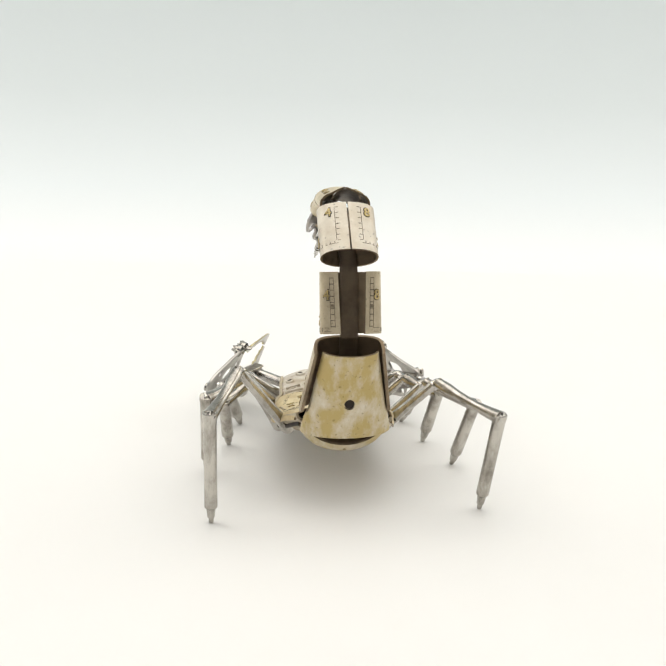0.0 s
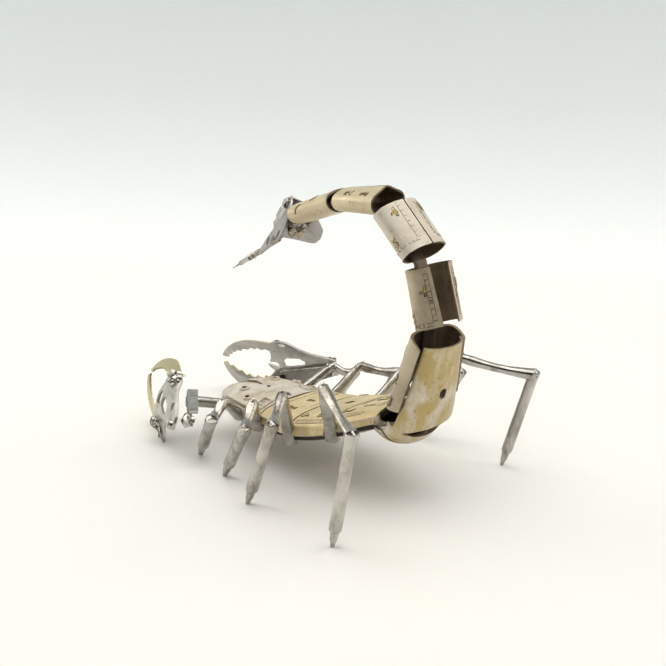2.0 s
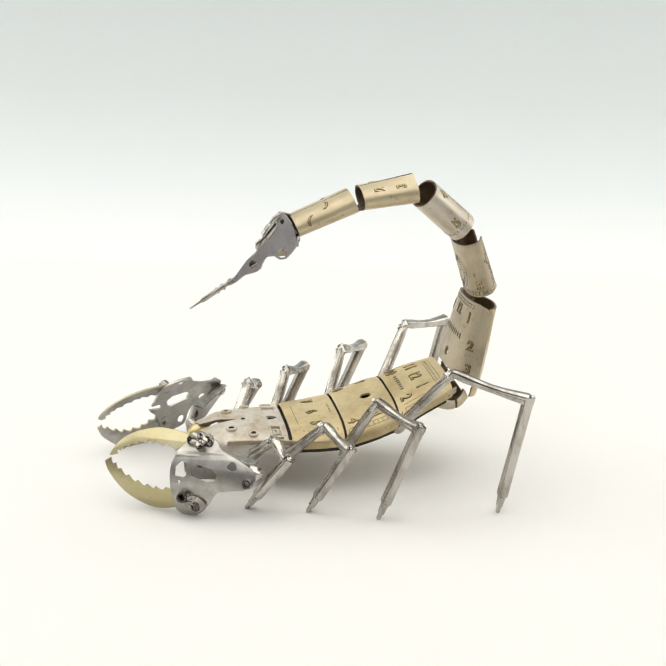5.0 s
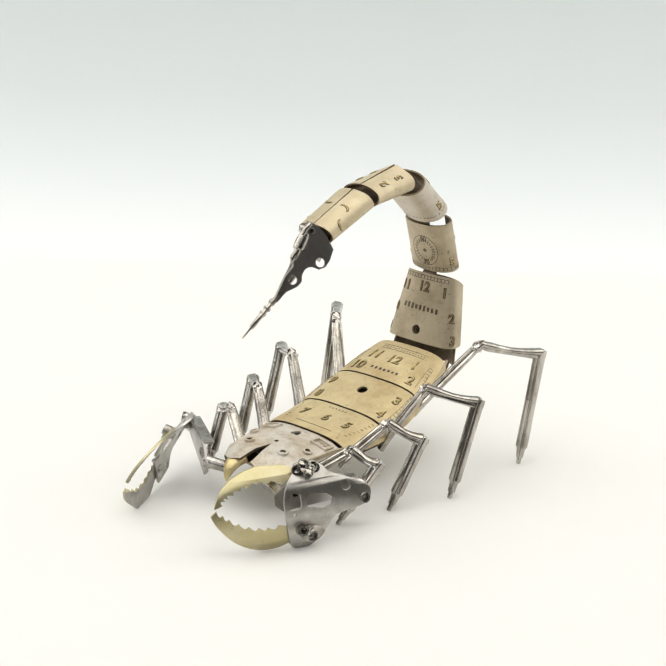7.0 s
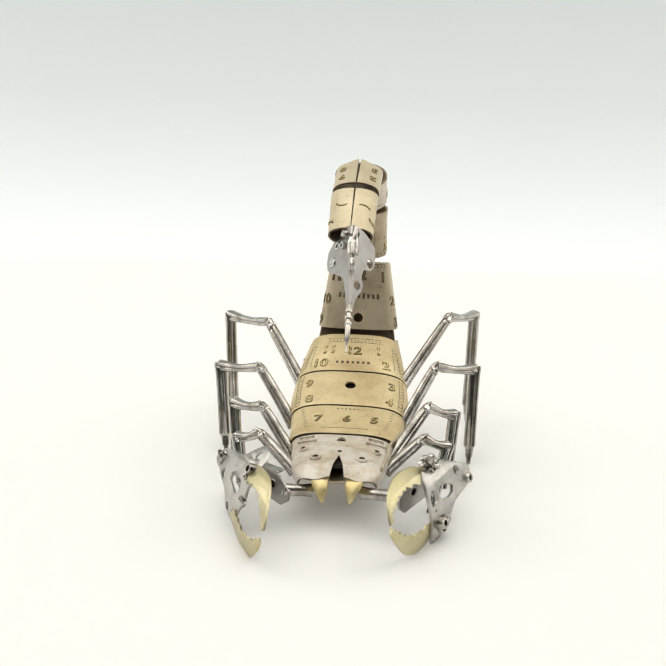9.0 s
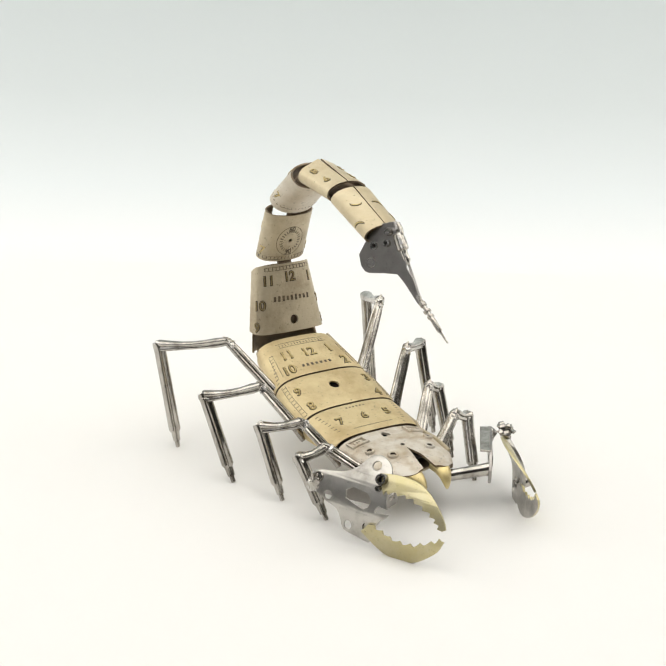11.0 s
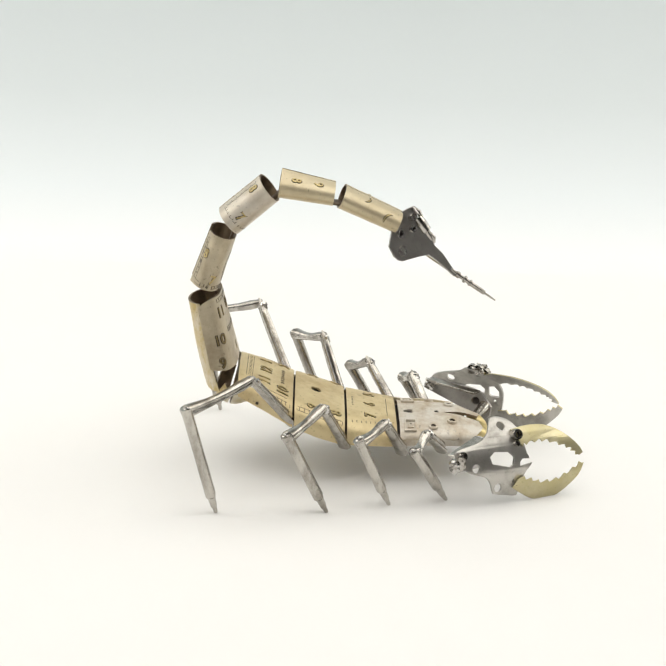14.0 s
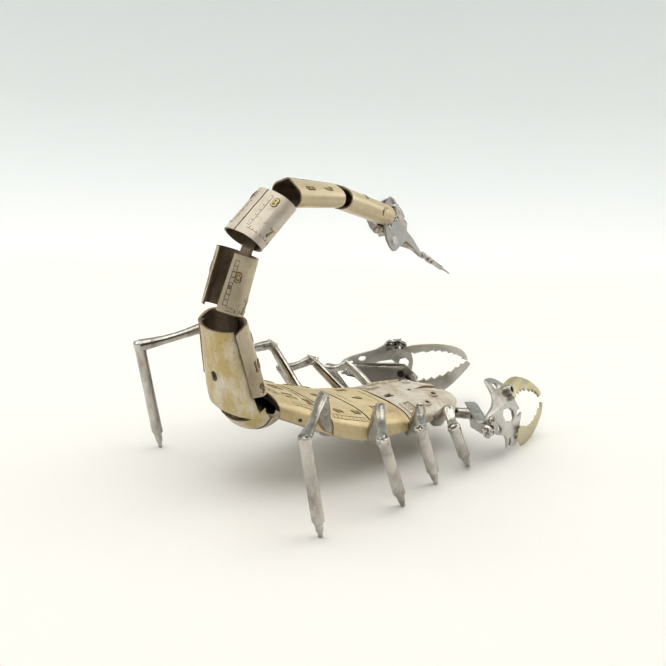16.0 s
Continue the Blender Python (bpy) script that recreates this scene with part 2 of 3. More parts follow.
def bars_bm(surf, rects, lift=0.03, bm=None):
    """Thin printed bars on a surface; rects are (u, v, width, height, spin) with sizes in mm."""
    bm = bm or bmesh.new()
    for u, v, w, h, spin in rects:
        gu, gv = surf.grads(u, v)
        c, s = math.cos(radians(spin)), math.sin(radians(spin))
        n = max(1, round(max(w, h) / 1.0))
        low, high = [], []
        for k in range(n + 1):
            for side in (-0.5, 0.5):
                x, y = ((k / n - 0.5) * w, side * h) if w >= h else (side * w, (k / n - 0.5) * h)
                x, y = x * c - y * s, x * s + y * c
                a, b = u + x / gu.length, v + y / gv.length
                high.append(bm.verts.new(surf.at(a, b, lift)))
                low.append(bm.verts.new(surf.at(a, b, -0.05)))
        for k in range(n):
            i = 2 * k
            bm.faces.new([high[i], high[i + 1], high[i + 3], high[i + 2]])
            bm.faces.new([high[i], high[i + 2], low[i + 2], low[i]])
            bm.faces.new([high[i + 1], low[i + 1], low[i + 3], high[i + 3]])
    return bm


def lerp(table, y):
    return float(np.interp(y, [r[0] for r in table], [r[1] for r in table]))


# ---- the setting ----
def ground_sheet(name, ys, zs, half, mat, label, category):
    bm = bmesh.new()
    rows = []
    for y, z in zip(ys, zs):
        rows.append([bm.verts.new((x, y, z)) for x in np.linspace(-half, half, 9)])
    low = [[bm.verts.new(v.co + Vector((0, 0.5, -1.5))) for v in r] for r in rows]
    for grid in (rows, low):
        for r, q in zip(grid, grid[1:]):
            for a in range(8):
                bm.faces.new([r[a], r[a + 1], q[a + 1], q[a]])
    for a in range(8):
        bm.faces.new([rows[0][a], rows[0][a + 1], low[0][a + 1], low[0][a]])
        bm.faces.new([rows[-1][a], rows[-1][a + 1], low[-1][a + 1], low[-1][a]])
    for r, q, s, t in zip(rows, rows[1:], low, low[1:]):
        bm.faces.new([r[0], q[0], t[0], s[0]])
        bm.faces.new([r[-1], q[-1], t[-1], s[-1]])
    return tagged(part(name, bm, mat, None), label, category, kind="structure")


ground_sheet("floor", np.linspace(-900, 120, 12), np.zeros(12), 900, PAPER, "smooth warm white tabletop paper under the sculpture", "tabletop")
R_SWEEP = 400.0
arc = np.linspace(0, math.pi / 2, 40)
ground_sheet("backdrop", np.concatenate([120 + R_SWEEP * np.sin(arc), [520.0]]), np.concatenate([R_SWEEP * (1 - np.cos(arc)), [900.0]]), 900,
             BACK_PAPER, "white paper sweep curving up behind, light fall-off painted into its colour", "backdrop")


def plain_wall(name, x0, y0, z0, x1, y1, z1, mat=ROOM, label="plain grey painted room surface", category="wall"):
    bm = bmesh.new()
    bmesh.ops.create_cube(bm, size=1.0)
    for v in bm.verts:
        v.co = Vector(((x0 + x1) / 2 + v.co.x * (x1 - x0), (y0 + y1) / 2 + v.co.y * (y1 - y0), (z0 + z1) / 2 + v.co.z * (z1 - z0)))
    return tagged(part(name, bm, mat, None, smooth=False), label, category, kind="structure")


plain_wall("wall_south", -1500, -1560, -800, 1500, -1500, 1500)
plain_wall("wall_north", -1500, 1500, -800, 1500, 1560, 1500)
plain_wall("wall_east", 1500, -1560, -800, 1560, 1560, 1500)
plain_wall("wall_west", -1560, -1560, -800, -1500, 1560, 1500)
plain_wall("ceiling", -1560, -1560, 1500, 1560, 1560, 1560)
plain_wall("floor_room", -1560, -1560, -860, 1560, 1560, -800)
# added white sides and top out of view, bouncing light in; open towards the camera
plain_wall("wall_reflector_east", 450, -150, 0, 455, 540, 700, REFLECTOR, "added white side reflector out of view", "light tent")
plain_wall("wall_reflector_west", -455, -150, 0, -450, 540, 700, REFLECTOR, "added white side reflector out of view", "light tent")
plain_wall("ceiling_reflector", -455, -400, 700, 455, 540, 705, REFLECTOR, "added white top reflector out of view", "light tent")

# ---- the sculpture ----
scorpion = tagged(new("scorpion_sculpture"), "metal scorpion sculpture of old watch dials with arched tail", "sculpture")

# abdomen: one old square dial cut into three arched plates
TOP = [(-18, 18.1), (-12.8, 16.2), (-8, 14.2), (-4.1, 12.75), (1, 11.2), (5.3, 10.2), (11, 9.5), (16, 9.6), (21, 9.3), (25, 8.2)]
HALF = [(-18, 7.8), (-8.3, 9.8), (-4, 10.1), (0.6, 10.1), (1.6, 9.7), (9.2, 9.0), (11, 8.2), (16, 8.0), (21, 7.2), (25, 5.0)]
DEEP = [(-18, 2.9), (-12, 3.4), (-8, 3.8), (1, 3.8), (5, 3.1), (11, 2.6), (25, 2.6)]
MID = [(-18, -1.75), (5, -1.6), (11, -1.1), (25, -1.0)]


def arch(y0, y1, reach, puff=0.0, shrink=0.0, left=None):
    """The arched back between two stations; u runs from its left to its right flank."""
    ym = (y0 + y1) / 2
    angle = even_angles(-radians(left or reach), radians(reach), lerp(HALF, ym), lerp(DEEP, ym), 0.64)

    def fn(u, v):
        y = y0 + (y1 - y0) * v
        th = angle(u)
        w, zt, c = lerp(HALF, y) - shrink, lerp(TOP, y) - shrink, lerp(MID, y)
        z0 = zt - lerp(DEEP, y)
        bulge = puff * math.sin(math.pi * min(max(v, 0), 1)) ** 0.6
        return Vector((c + (w + bulge) * sgn_pow(math.sin(th), 0.64), y, z0 + (zt - z0 + bulge) * sgn_pow(math.cos(th), 0.64)))
    return Surf(fn)


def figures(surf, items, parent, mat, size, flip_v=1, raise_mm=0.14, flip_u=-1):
    """Raised figures, each with a dark outline painted round it as the shade at its edge."""
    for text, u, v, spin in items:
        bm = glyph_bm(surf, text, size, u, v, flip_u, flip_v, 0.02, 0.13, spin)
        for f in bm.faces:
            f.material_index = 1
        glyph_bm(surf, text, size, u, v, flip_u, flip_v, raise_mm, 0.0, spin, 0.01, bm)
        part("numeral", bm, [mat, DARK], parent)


def tube_figures(surf, items, parent, mat, size):
    figures(surf, [(text, u, v, spin) for text, u, v, spin in items], parent, mat, size, 1, 0.12, 1)


A = arch(-17.3, -8.05, 100, 0.15)
A_CUT = arch(-17.3, -8.05, 93, 0.15, left=87)   # the plate itself ends higher on the flanks
B = arch(-7.7, 0.85, 102, 0.2)
B_CUT = arch(-7.7, 0.85, 93, 0.2, left=87)   # the plate itself ends higher on the flanks
C = arch(1.25, 9.75, 101, 0.2)
C_CUT = arch(1.25, 9.75, 93, 0.2, left=87)   # the plate itself ends higher on the flanks
hole_u = min((k / 400 for k in range(401)), key=lambda u: abs(B_CUT.at(u, 0.42).x - B.at(0.5, 0.42).x))
plate_a = part("back_plate", sheet_bm(A_CUT, 60, 20, 0.35, wobble=0.03), [GOLD_DIAL, TARNISH], scorpion, "champagne watch dial piece with raised numerals")
plate_b = part("back_plate", sheet_bm(B_CUT, 80, 24, 0.35, (hole_u, 0.42, 0.95), 0.03), [GOLD_DIAL, TARNISH], scorpion, "champagne watch dial piece with a centre hole")
plate_c = part("back_plate", sheet_bm(C_CUT, 60, 18, 0.35, wobble=0.03), [GOLD_DIAL, TARNISH], scorpion, "champagne watch dial piece with raised numerals")
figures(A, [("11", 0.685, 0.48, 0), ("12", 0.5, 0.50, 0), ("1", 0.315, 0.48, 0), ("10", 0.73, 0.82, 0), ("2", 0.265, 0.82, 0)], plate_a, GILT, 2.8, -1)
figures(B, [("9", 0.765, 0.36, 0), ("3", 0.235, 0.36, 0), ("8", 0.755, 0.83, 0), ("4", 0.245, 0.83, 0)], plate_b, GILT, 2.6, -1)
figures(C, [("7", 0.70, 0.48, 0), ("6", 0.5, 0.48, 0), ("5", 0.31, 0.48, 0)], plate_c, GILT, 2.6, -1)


def track(surf, parent, rects):
    part("printed_track", bars_bm(surf, rects), PRINT, parent)


def run(u0, v0, u1, v1, n, w, h, spin):
    return [(u0 + (u1 - u0) * k / (n - 1), v0 + (v1 - v0) * k / (n - 1), w, h, spin) for k in range(n)]


def worn_mark(surf, parent, u0, v0, u1, v1, n, height):
    """An old maker's mark, as a row of plain worn bars."""
    rnd = random.Random(n)
    rects = [(u, v, 0.46, height * rnd.uniform(0.7, 1.0), rnd.uniform(-6, 6)) for u, v, *_ in run(u0, v0, u1, v1, n, 0, 0, 0)]
    part("maker_mark", bars_bm(surf, rects), WORN_PRINT, parent)


track(A, plate_a, run(0.30, 0.20, 0.70, 0.20, 15, 0.12, 0.5, 0) + run(0.19, 0.35, 0.15, 0.95, 9, 0.6, 0.12, 0) + run(0.81, 0.35, 0.85, 0.95, 9, 0.6, 0.12, 0)
      + [(0.5, 0.25, 9.6, 0.08, 0), (0.5, 0.14, 10.0, 0.08, 0)] + [(u, 0.62, 0.08, 5.6, 0) for u in (0.17, 0.205, 0.795, 0.83)])
worn_mark(A, plate_a, 0.61, 0.80, 0.39, 0.80, 7, 0.75)
track(B, plate_b, run(0.17, 0.1, 0.17, 0.95, 10, 0.7, 0.12, 0) + run(0.83, 0.1, 0.83, 0.95, 10, 0.7, 0.12, 0) + [(u, 0.5, 0.08, 7.8, 0) for u in (0.155, 0.185, 0.815, 0.845)])
track(C, plate_c, [(0.5, 0.82, 8.0, 0.1, 0)] + run(0.19, 0.1, 0.22, 0.75, 8, 0.6, 0.12, 0) + run(0.81, 0.1, 0.78, 0.75, 8, 0.6, 0.12, 0)
      + run(0.57, 0.12, 0.43, 0.12, 6, 0.35, 0.3, 0))

# dark core sheet closing the gaps under the plates, and the steel belly
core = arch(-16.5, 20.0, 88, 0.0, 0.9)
part("core", sheet_bm(core, 24, 30, 0.6), DARK, scorpion, "dark inner sheet closing the gaps between the plates")


def belly_fn(u, v):
    y = -18.0 + 38.5 * v
    th = radians(90) * (2 * u - 1)
    w = lerp(HALF, y) - 0.05
    rim = lerp(TOP, y) - 1.25 * lerp(DEEP, y) + 1.1 * max(0.0, math.sin(th))
    return Vector((lerp(MID, y) - w * sgn_pow(math.sin(th), 0.7), y, rim + 1.35 - 2.0 * max(0.0, math.cos(th)) ** 0.7))


part("belly", sheet_bm(Surf(belly_fn), 20, 30, 0.4, wobble=0.08), [GREY_DIAL, GREY_DIAL], scorpion, "dull grey-beige metal belly trough")

# head: worn silvered dial with a notch between the fangs
head_angle = even_angles(-radians(96), radians(96), 7.6, 2.8, 0.74)


def head_fn(u, v):
    s = 2 * u - 1
    front = min(24.7 - 2.2 * abs(s) ** 3 - 0.35 * math.sin(abs(s) * 9), 18.2 + abs(s) * 36)
    y = 10.3 + (front - 10.3) * v
    th = head_angle(u)
    w, zt, c = lerp(HALF, y), lerp(TOP, y), lerp(MID, y)
    deep = lerp(DEEP, y)
    return Vector((c + w * sgn_pow(math.sin(th), 0.74), y, zt - deep + deep * sgn_pow(math.cos(th), 0.74)))


H = Surf(head_fn)
head = part("head_plate", sheet_bm(H, 120, 60, 0.4, (0.5, 0.2, 0.75), 0.03), [HEAD_DIAL, TARNISH], scorpion, "worn silvered watch dial with rust spots and rivets")


def ring_bm(centre, normal, outer, inner, height, bm=None):
    """A small raised eyelet."""
    n = Vector(normal).normalized()
    c = Vector(centre)
    a = n.orthogonal().normalized()
    b = n.cross(a)
    bm = bm or bmesh.new()
    prof = [(outer, -0.3), (outer, height * 0.7), (outer * 0.9, height), (inner * 1.1, height), (inner, height * 0.7), (inner * 0.95, -0.1), (0.01, -0.1)]
    rings = [[bm.verts.new(c + n * h + (a * math.cos(k * math.pi / 8) + b * math.sin(k * math.pi / 8)) * r) for k in range(16)] for r, h in prof]
    # the hollow's shade is painted by a second, dark material where one is given
    for lap, (r, q) in enumerate(zip(rings, rings[1:])):
        for k in range(16):
            bm.faces.new([r[k], r[(k + 1) % 16], q[(k + 1) % 16], q[k]]).material_index = 1 if lap > 3 else 0
    return bm


for u, v, r in ((0.70, 0.63, 0.85), (0.80, 0.40, 0.75), (0.30, 0.63, 0.85), (0.20, 0.40, 0.75)):
    part("rivet", ring_bm(H.at(u, v), H.normal(u, v), r * 1.1, r * 0.55, 0.38), [HEAD_DIAL, DARK], head, "raised hollow rivet")
# no opening here: a dark disc paints the shade of each small hole
part("hole_disc", ring_bm((7.35, -14.0, 13.7), (0.95, 0.0, 0.3), 0.27, 0.05, 0.05), DARK, plate_a, "dark disc painted as the shade of a small hole")
part("hole_disc", ring_bm(H.at(0.5, 0.84), H.normal(0.46, 0.50), 0.36, 0.05, 0.07), DARK, head, "dark disc painted as the shade of a small hole")


def frame_bm(surf, u, v, w, h, bar, height):
    gu, gv = surf.grads(u, v)
    def put(x, y, z):
        return surf.at(u + x / gu.length, v + y / gv.length, z + 1e-6)
    out = [(-w / 2, -h / 2), (w / 2, -h / 2), (w / 2, h / 2), (-w / 2, h / 2)]
    inn = [(x * (1 - 2 * bar / w), y * (1 - 2 * bar / h)) for x, y in out]
    return flat_bm([out, inn], height, put, 0.04)


for u in (0.78, 0.22):
    part("index_frame", frame_bm(H, u, 0.13, 3.2, 2.2, 0.35, 0.9), HEAD_DIAL, head, "small square raised frame")
    part("index_centre", frame_bm(H, u, 0.13, 1.4, 1.0, 0.3, 0.5), HEAD_DIAL, head)


def fang(side):
    x = -1.1 + side * 2.55
    pts = spline([(x + side * 0.3, 22.6, 7.4), (x + side * 0.1, 24.3, 7.2), (x - side * 0.15, 25.7, 6.2), (x - side * 0.4, 26.4, 4.7)], 5)
    n = len(pts) - 1
    part("fang", rod_bm(pts, [1.5 * (1 - (k / n) ** 1.9) + 0.1 for k in range(n + 1)], 16, 2.0, 0.6), FANG_GOLD, scorpion, "curved pointed golden fang")


fang(1)
fang(-1)

# tail: tubes bent from dials, each open or seamed along its back
CX = -1.9


def tube(p0, p1, a0, a1, b0, b1, gap0, gap1, flare=0.0, power=2.2, cx0=CX, cx1=CX, dip=0.0):
    """A rolled sheet about an axis in the middle plane; u runs round it from one lip on the back to the other, v along it."""
    q0, q1 = Vector((cx0, *p0)), Vector((cx1, *p1))
    d = (q1 - q0).normalized()
    out = Vector((1, 0, 0)).cross(d).normalized()   # towards the outside of the arch

    first = even_angles(radians(gap0), radians(360 - gap0), a0, b0, 2 / power)
    last = even_angles(radians(gap1), radians(360 - gap1), a1, b1, 2 / power)

    def fn(u, v):
        lip_cut = (max(0.0, abs(2 * u - 1) - 0.6) / 0.4) ** 2   # the back lips are cut short at both ends
        v += dip * lip_cut * (0.6 - 1.6 * v)
        th = first(u) * (1 - v) + last(u) * v
        a, b = a0 + (a1 - a0) * v, b0 + (b1 - b0) * v
        lip = flare * (1 - 0.9 * v) * max(0.0, abs(2 * u - 1) - 0.8) / 0.2
        return q0 + (q1 - q0) * v + Vector((1, 0, 0)) * (a * sgn_pow(math.sin(th), 2 / power)) + out * ((b + lip) * sgn_pow(math.cos(th), 2 / power))
    return Surf(fn)


T1 = tube((-20.95, 18.1), (-23.4, 30.2), 7.3, 5.4, 3.5, 2.9, 82, 76, 0.0, 2.8, -2.1, -2.0, 0.09)
T2 = tube((-23.2, 31.9), (-20.3, 40.9), 4.75, 4.7, 2.3, 2.3, 20, 24, 0.5, 2.3)
T3 = tube((-19.3, 42.8), (-12.7, 48.5), 4.5, 4.5, 2.6, 2.55, 1.2, 1.2, 0.0, 2.2)
T4 = tube((-11.0, 49.2), (-2.0, 47.9), 4.0, 3.9, 2.1, 1.9, 3.0, 1.2, 0.6, 2.2, -1.7, -1.5)
T5 = tube((-0.7, 47.5), (8.8, 43.4), 3.9, 3.6, 1.95, 1.8, 1.5, 0.8, 0.0, 2.2, -1.4, -1.3)
tail_1 = part("tail_segment", sheet_bm(T1, 80, 36, 0.5, (0.5, 0.17, 0.85), 0.03), [GREY_DIAL, TARNISH], scorpion, "grey-beige watch dial bent into a tapering channel")
tail_2 = part("tail_segment", sheet_bm(T2, 96, 40, 0.3, (0.5, 0.44, 0.36), 0.03), [GREY_DIAL, TARNISH], scorpion, "grey-beige dial tube open along its back")
tail_3 = part("tail_segment", sheet_bm(T3, 48, 14, 0.3, None, 0.02), [WHITE_DIAL, TARNISH], scorpion, "silvery white dial tube with a back seam")
tail_4 = part("tail_segment", sheet_bm(T4, 48, 14, 0.3, None, 0.02), [PALE_DIAL, TARNISH], scorpion, "pale gold dial tube with a lifted lip")
tail_5 = part("tail_segment", sheet_bm(T5, 48, 14, 0.3, None, 0.02), [PALE_DIAL, TARNISH], scorpion, "pale gold tapering dial tube")
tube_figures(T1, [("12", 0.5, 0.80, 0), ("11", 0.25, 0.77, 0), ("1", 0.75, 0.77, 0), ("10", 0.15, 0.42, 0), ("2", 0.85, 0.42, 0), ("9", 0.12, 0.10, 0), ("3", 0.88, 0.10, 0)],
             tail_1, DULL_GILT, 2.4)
worn_mark(T1, tail_1, 0.69, 0.49, 0.31, 0.50, 9, 1.1)
track(T1, tail_1, run(0.22, 0.94, 0.78, 0.94, 14, 0.16, 0.6, 0) + [(0.5, 0.965, 9.0, 0.1, 0), (0.5, 0.915, 9.0, 0.1, 0)])
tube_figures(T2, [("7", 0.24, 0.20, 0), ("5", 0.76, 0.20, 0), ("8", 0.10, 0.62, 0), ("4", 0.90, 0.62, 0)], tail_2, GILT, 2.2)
track(T2, tail_2, run(0.055, 0.12, 0.055, 0.9, 9, 0.7, 0.14, 0) + run(0.945, 0.12, 0.945, 0.9, 9, 0.7, 0.14, 0) + run(0.15, 0.07, 0.85, 0.07, 20, 0.14, 0.6, 0)
      + [(u, 0.5, 0.09, 7.4, 0) for u in (0.038, 0.072, 0.928, 0.962)] + [(0.25, 0.1, 7.0, 0.09, 0), (0.25, 0.04, 7.0, 0.09, 0), (0.75, 0.1, 7.0, 0.09, 0), (0.75, 0.04, 7.0, 0.09, 0)]
      + [(0.055, 0.45, 0.55, 0.5, 0), (0.945, 0.45, 0.55, 0.5, 0), (0.2, 0.07, 0.7, 0.45, 0), (0.8, 0.07, 0.7, 0.45, 0)])
circle_track = [(0.5 + 2.0 * math.cos(a) / 21, 0.44 + 2.0 * math.sin(a) / 9.4, 0.2, 0.6, math.degrees(a) + 90) for a in np.linspace(0, 2 * math.pi, 24, endpoint=False)]
circle_track += [(0.5 + 2.9 * math.cos(a) / 21, 0.44 + 2.9 * math.sin(a) / 9.4, 0.11, 0.72, math.degrees(a)) for a in np.linspace(0, 2 * math.pi, 26, endpoint=False)]
part("seconds_ring", bars_bm(T2, circle_track), PRINT, tail_2)
for text, v in (("60", 0.44 + 2.35 / 9.4), ("30", 0.44 - 2.35 / 9.4)):
    part("numeral", glyph_bm(T2, text, 1.3, 0.5, v, 1, 1, 0.04, 0.03), WORN_PRINT, tail_2)
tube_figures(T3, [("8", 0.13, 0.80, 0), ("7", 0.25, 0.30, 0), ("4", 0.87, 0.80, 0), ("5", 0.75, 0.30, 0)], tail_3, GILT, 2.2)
track(T3, tail_3, run(0.07, 0.2, 0.07, 0.9, 7, 0.5, 0.1, 0) + run(0.93, 0.2, 0.93, 0.9, 7, 0.5, 0.1, 0) + run(0.10, 0.16, 0.90, 0.16, 26, 0.1, 0.4, 0)
      + [(0.085, 0.55, 0.09, 6.0, 0), (0.915, 0.55, 0.09, 6.0, 0), (0.25, 0.14, 8.0, 0.09, 0), (0.75, 0.14, 8.0, 0.09, 0)])
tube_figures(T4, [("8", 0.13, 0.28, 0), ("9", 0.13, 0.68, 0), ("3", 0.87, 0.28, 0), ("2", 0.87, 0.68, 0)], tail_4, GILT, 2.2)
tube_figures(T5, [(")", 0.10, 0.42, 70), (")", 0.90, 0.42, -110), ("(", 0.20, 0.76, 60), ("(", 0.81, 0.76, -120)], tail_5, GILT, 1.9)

# the brown strap that threads the tubes
strap = spline([(CX, -20.2, 18.0), (CX, -21.2, 29.5), (CX, -21.5, 31.6), (CX, -18.9, 40.0), (CX, -17.6, 41.9), (CX, -12.0, 46.7), (CX, -10.4, 47.5), (CX, -2.6, 46.4), (CX, -0.6, 46.0), (CX, 2.0, 44.9)], 5)
part("strap", rod_bm(strap, [0.28] * len(strap), 12, 5.0, 5.0, (1, 0, 0)), STRAP, scorpion, "brown tarnished metal strap threading the tail")

# worn gold plate on the back of the tail's root, and the gold band below it
GOLD_BACK = [(13.0, -22.0), (15.0, -23.1), (19.6, -24.4), (22.4, -25.0), (26.1, -25.6), (29.2, -26.2)]   # height, then how far back


def gold_fn(u, v):
    s = 2 * u - 1
    w = lerp([(0, 7.2), (0.2, 6.7), (0.32, 6.1), (1, 4.35)], v)
    z = 14.9 + 14.2 * v
    y = lerp(GOLD_BACK, z)
    return Vector((CX + w * math.sin(s * 1.45) / math.sin(1.45), y + (3.0 - 0.5 * v) * (1 - math.cos(s * 1.45)), z - 0.5 * math.cos(s * 1.5) * (1 - v) + 0.2 * s * s * v))


rear_plate = part("rear_plate", sheet_bm(Surf(gold_fn), 60, 60, 0.35, (0.5, 0.44, 0.8), 0.06), [WORN_GOLD, TARNISH], scorpion, "worn gold plate with a screw hole and white scuffs")
# dark disc set behind the cut hole, painting the shade inside it
part("hole_backing", ring_bm(gold_fn(0.5, 0.44) + Vector((0, 0.25, 0)), (0, -1, 0.2), 0.95, 0.9, 0.02), DARK, rear_plate, "dark disc behind the screw hole, painted as its shade")


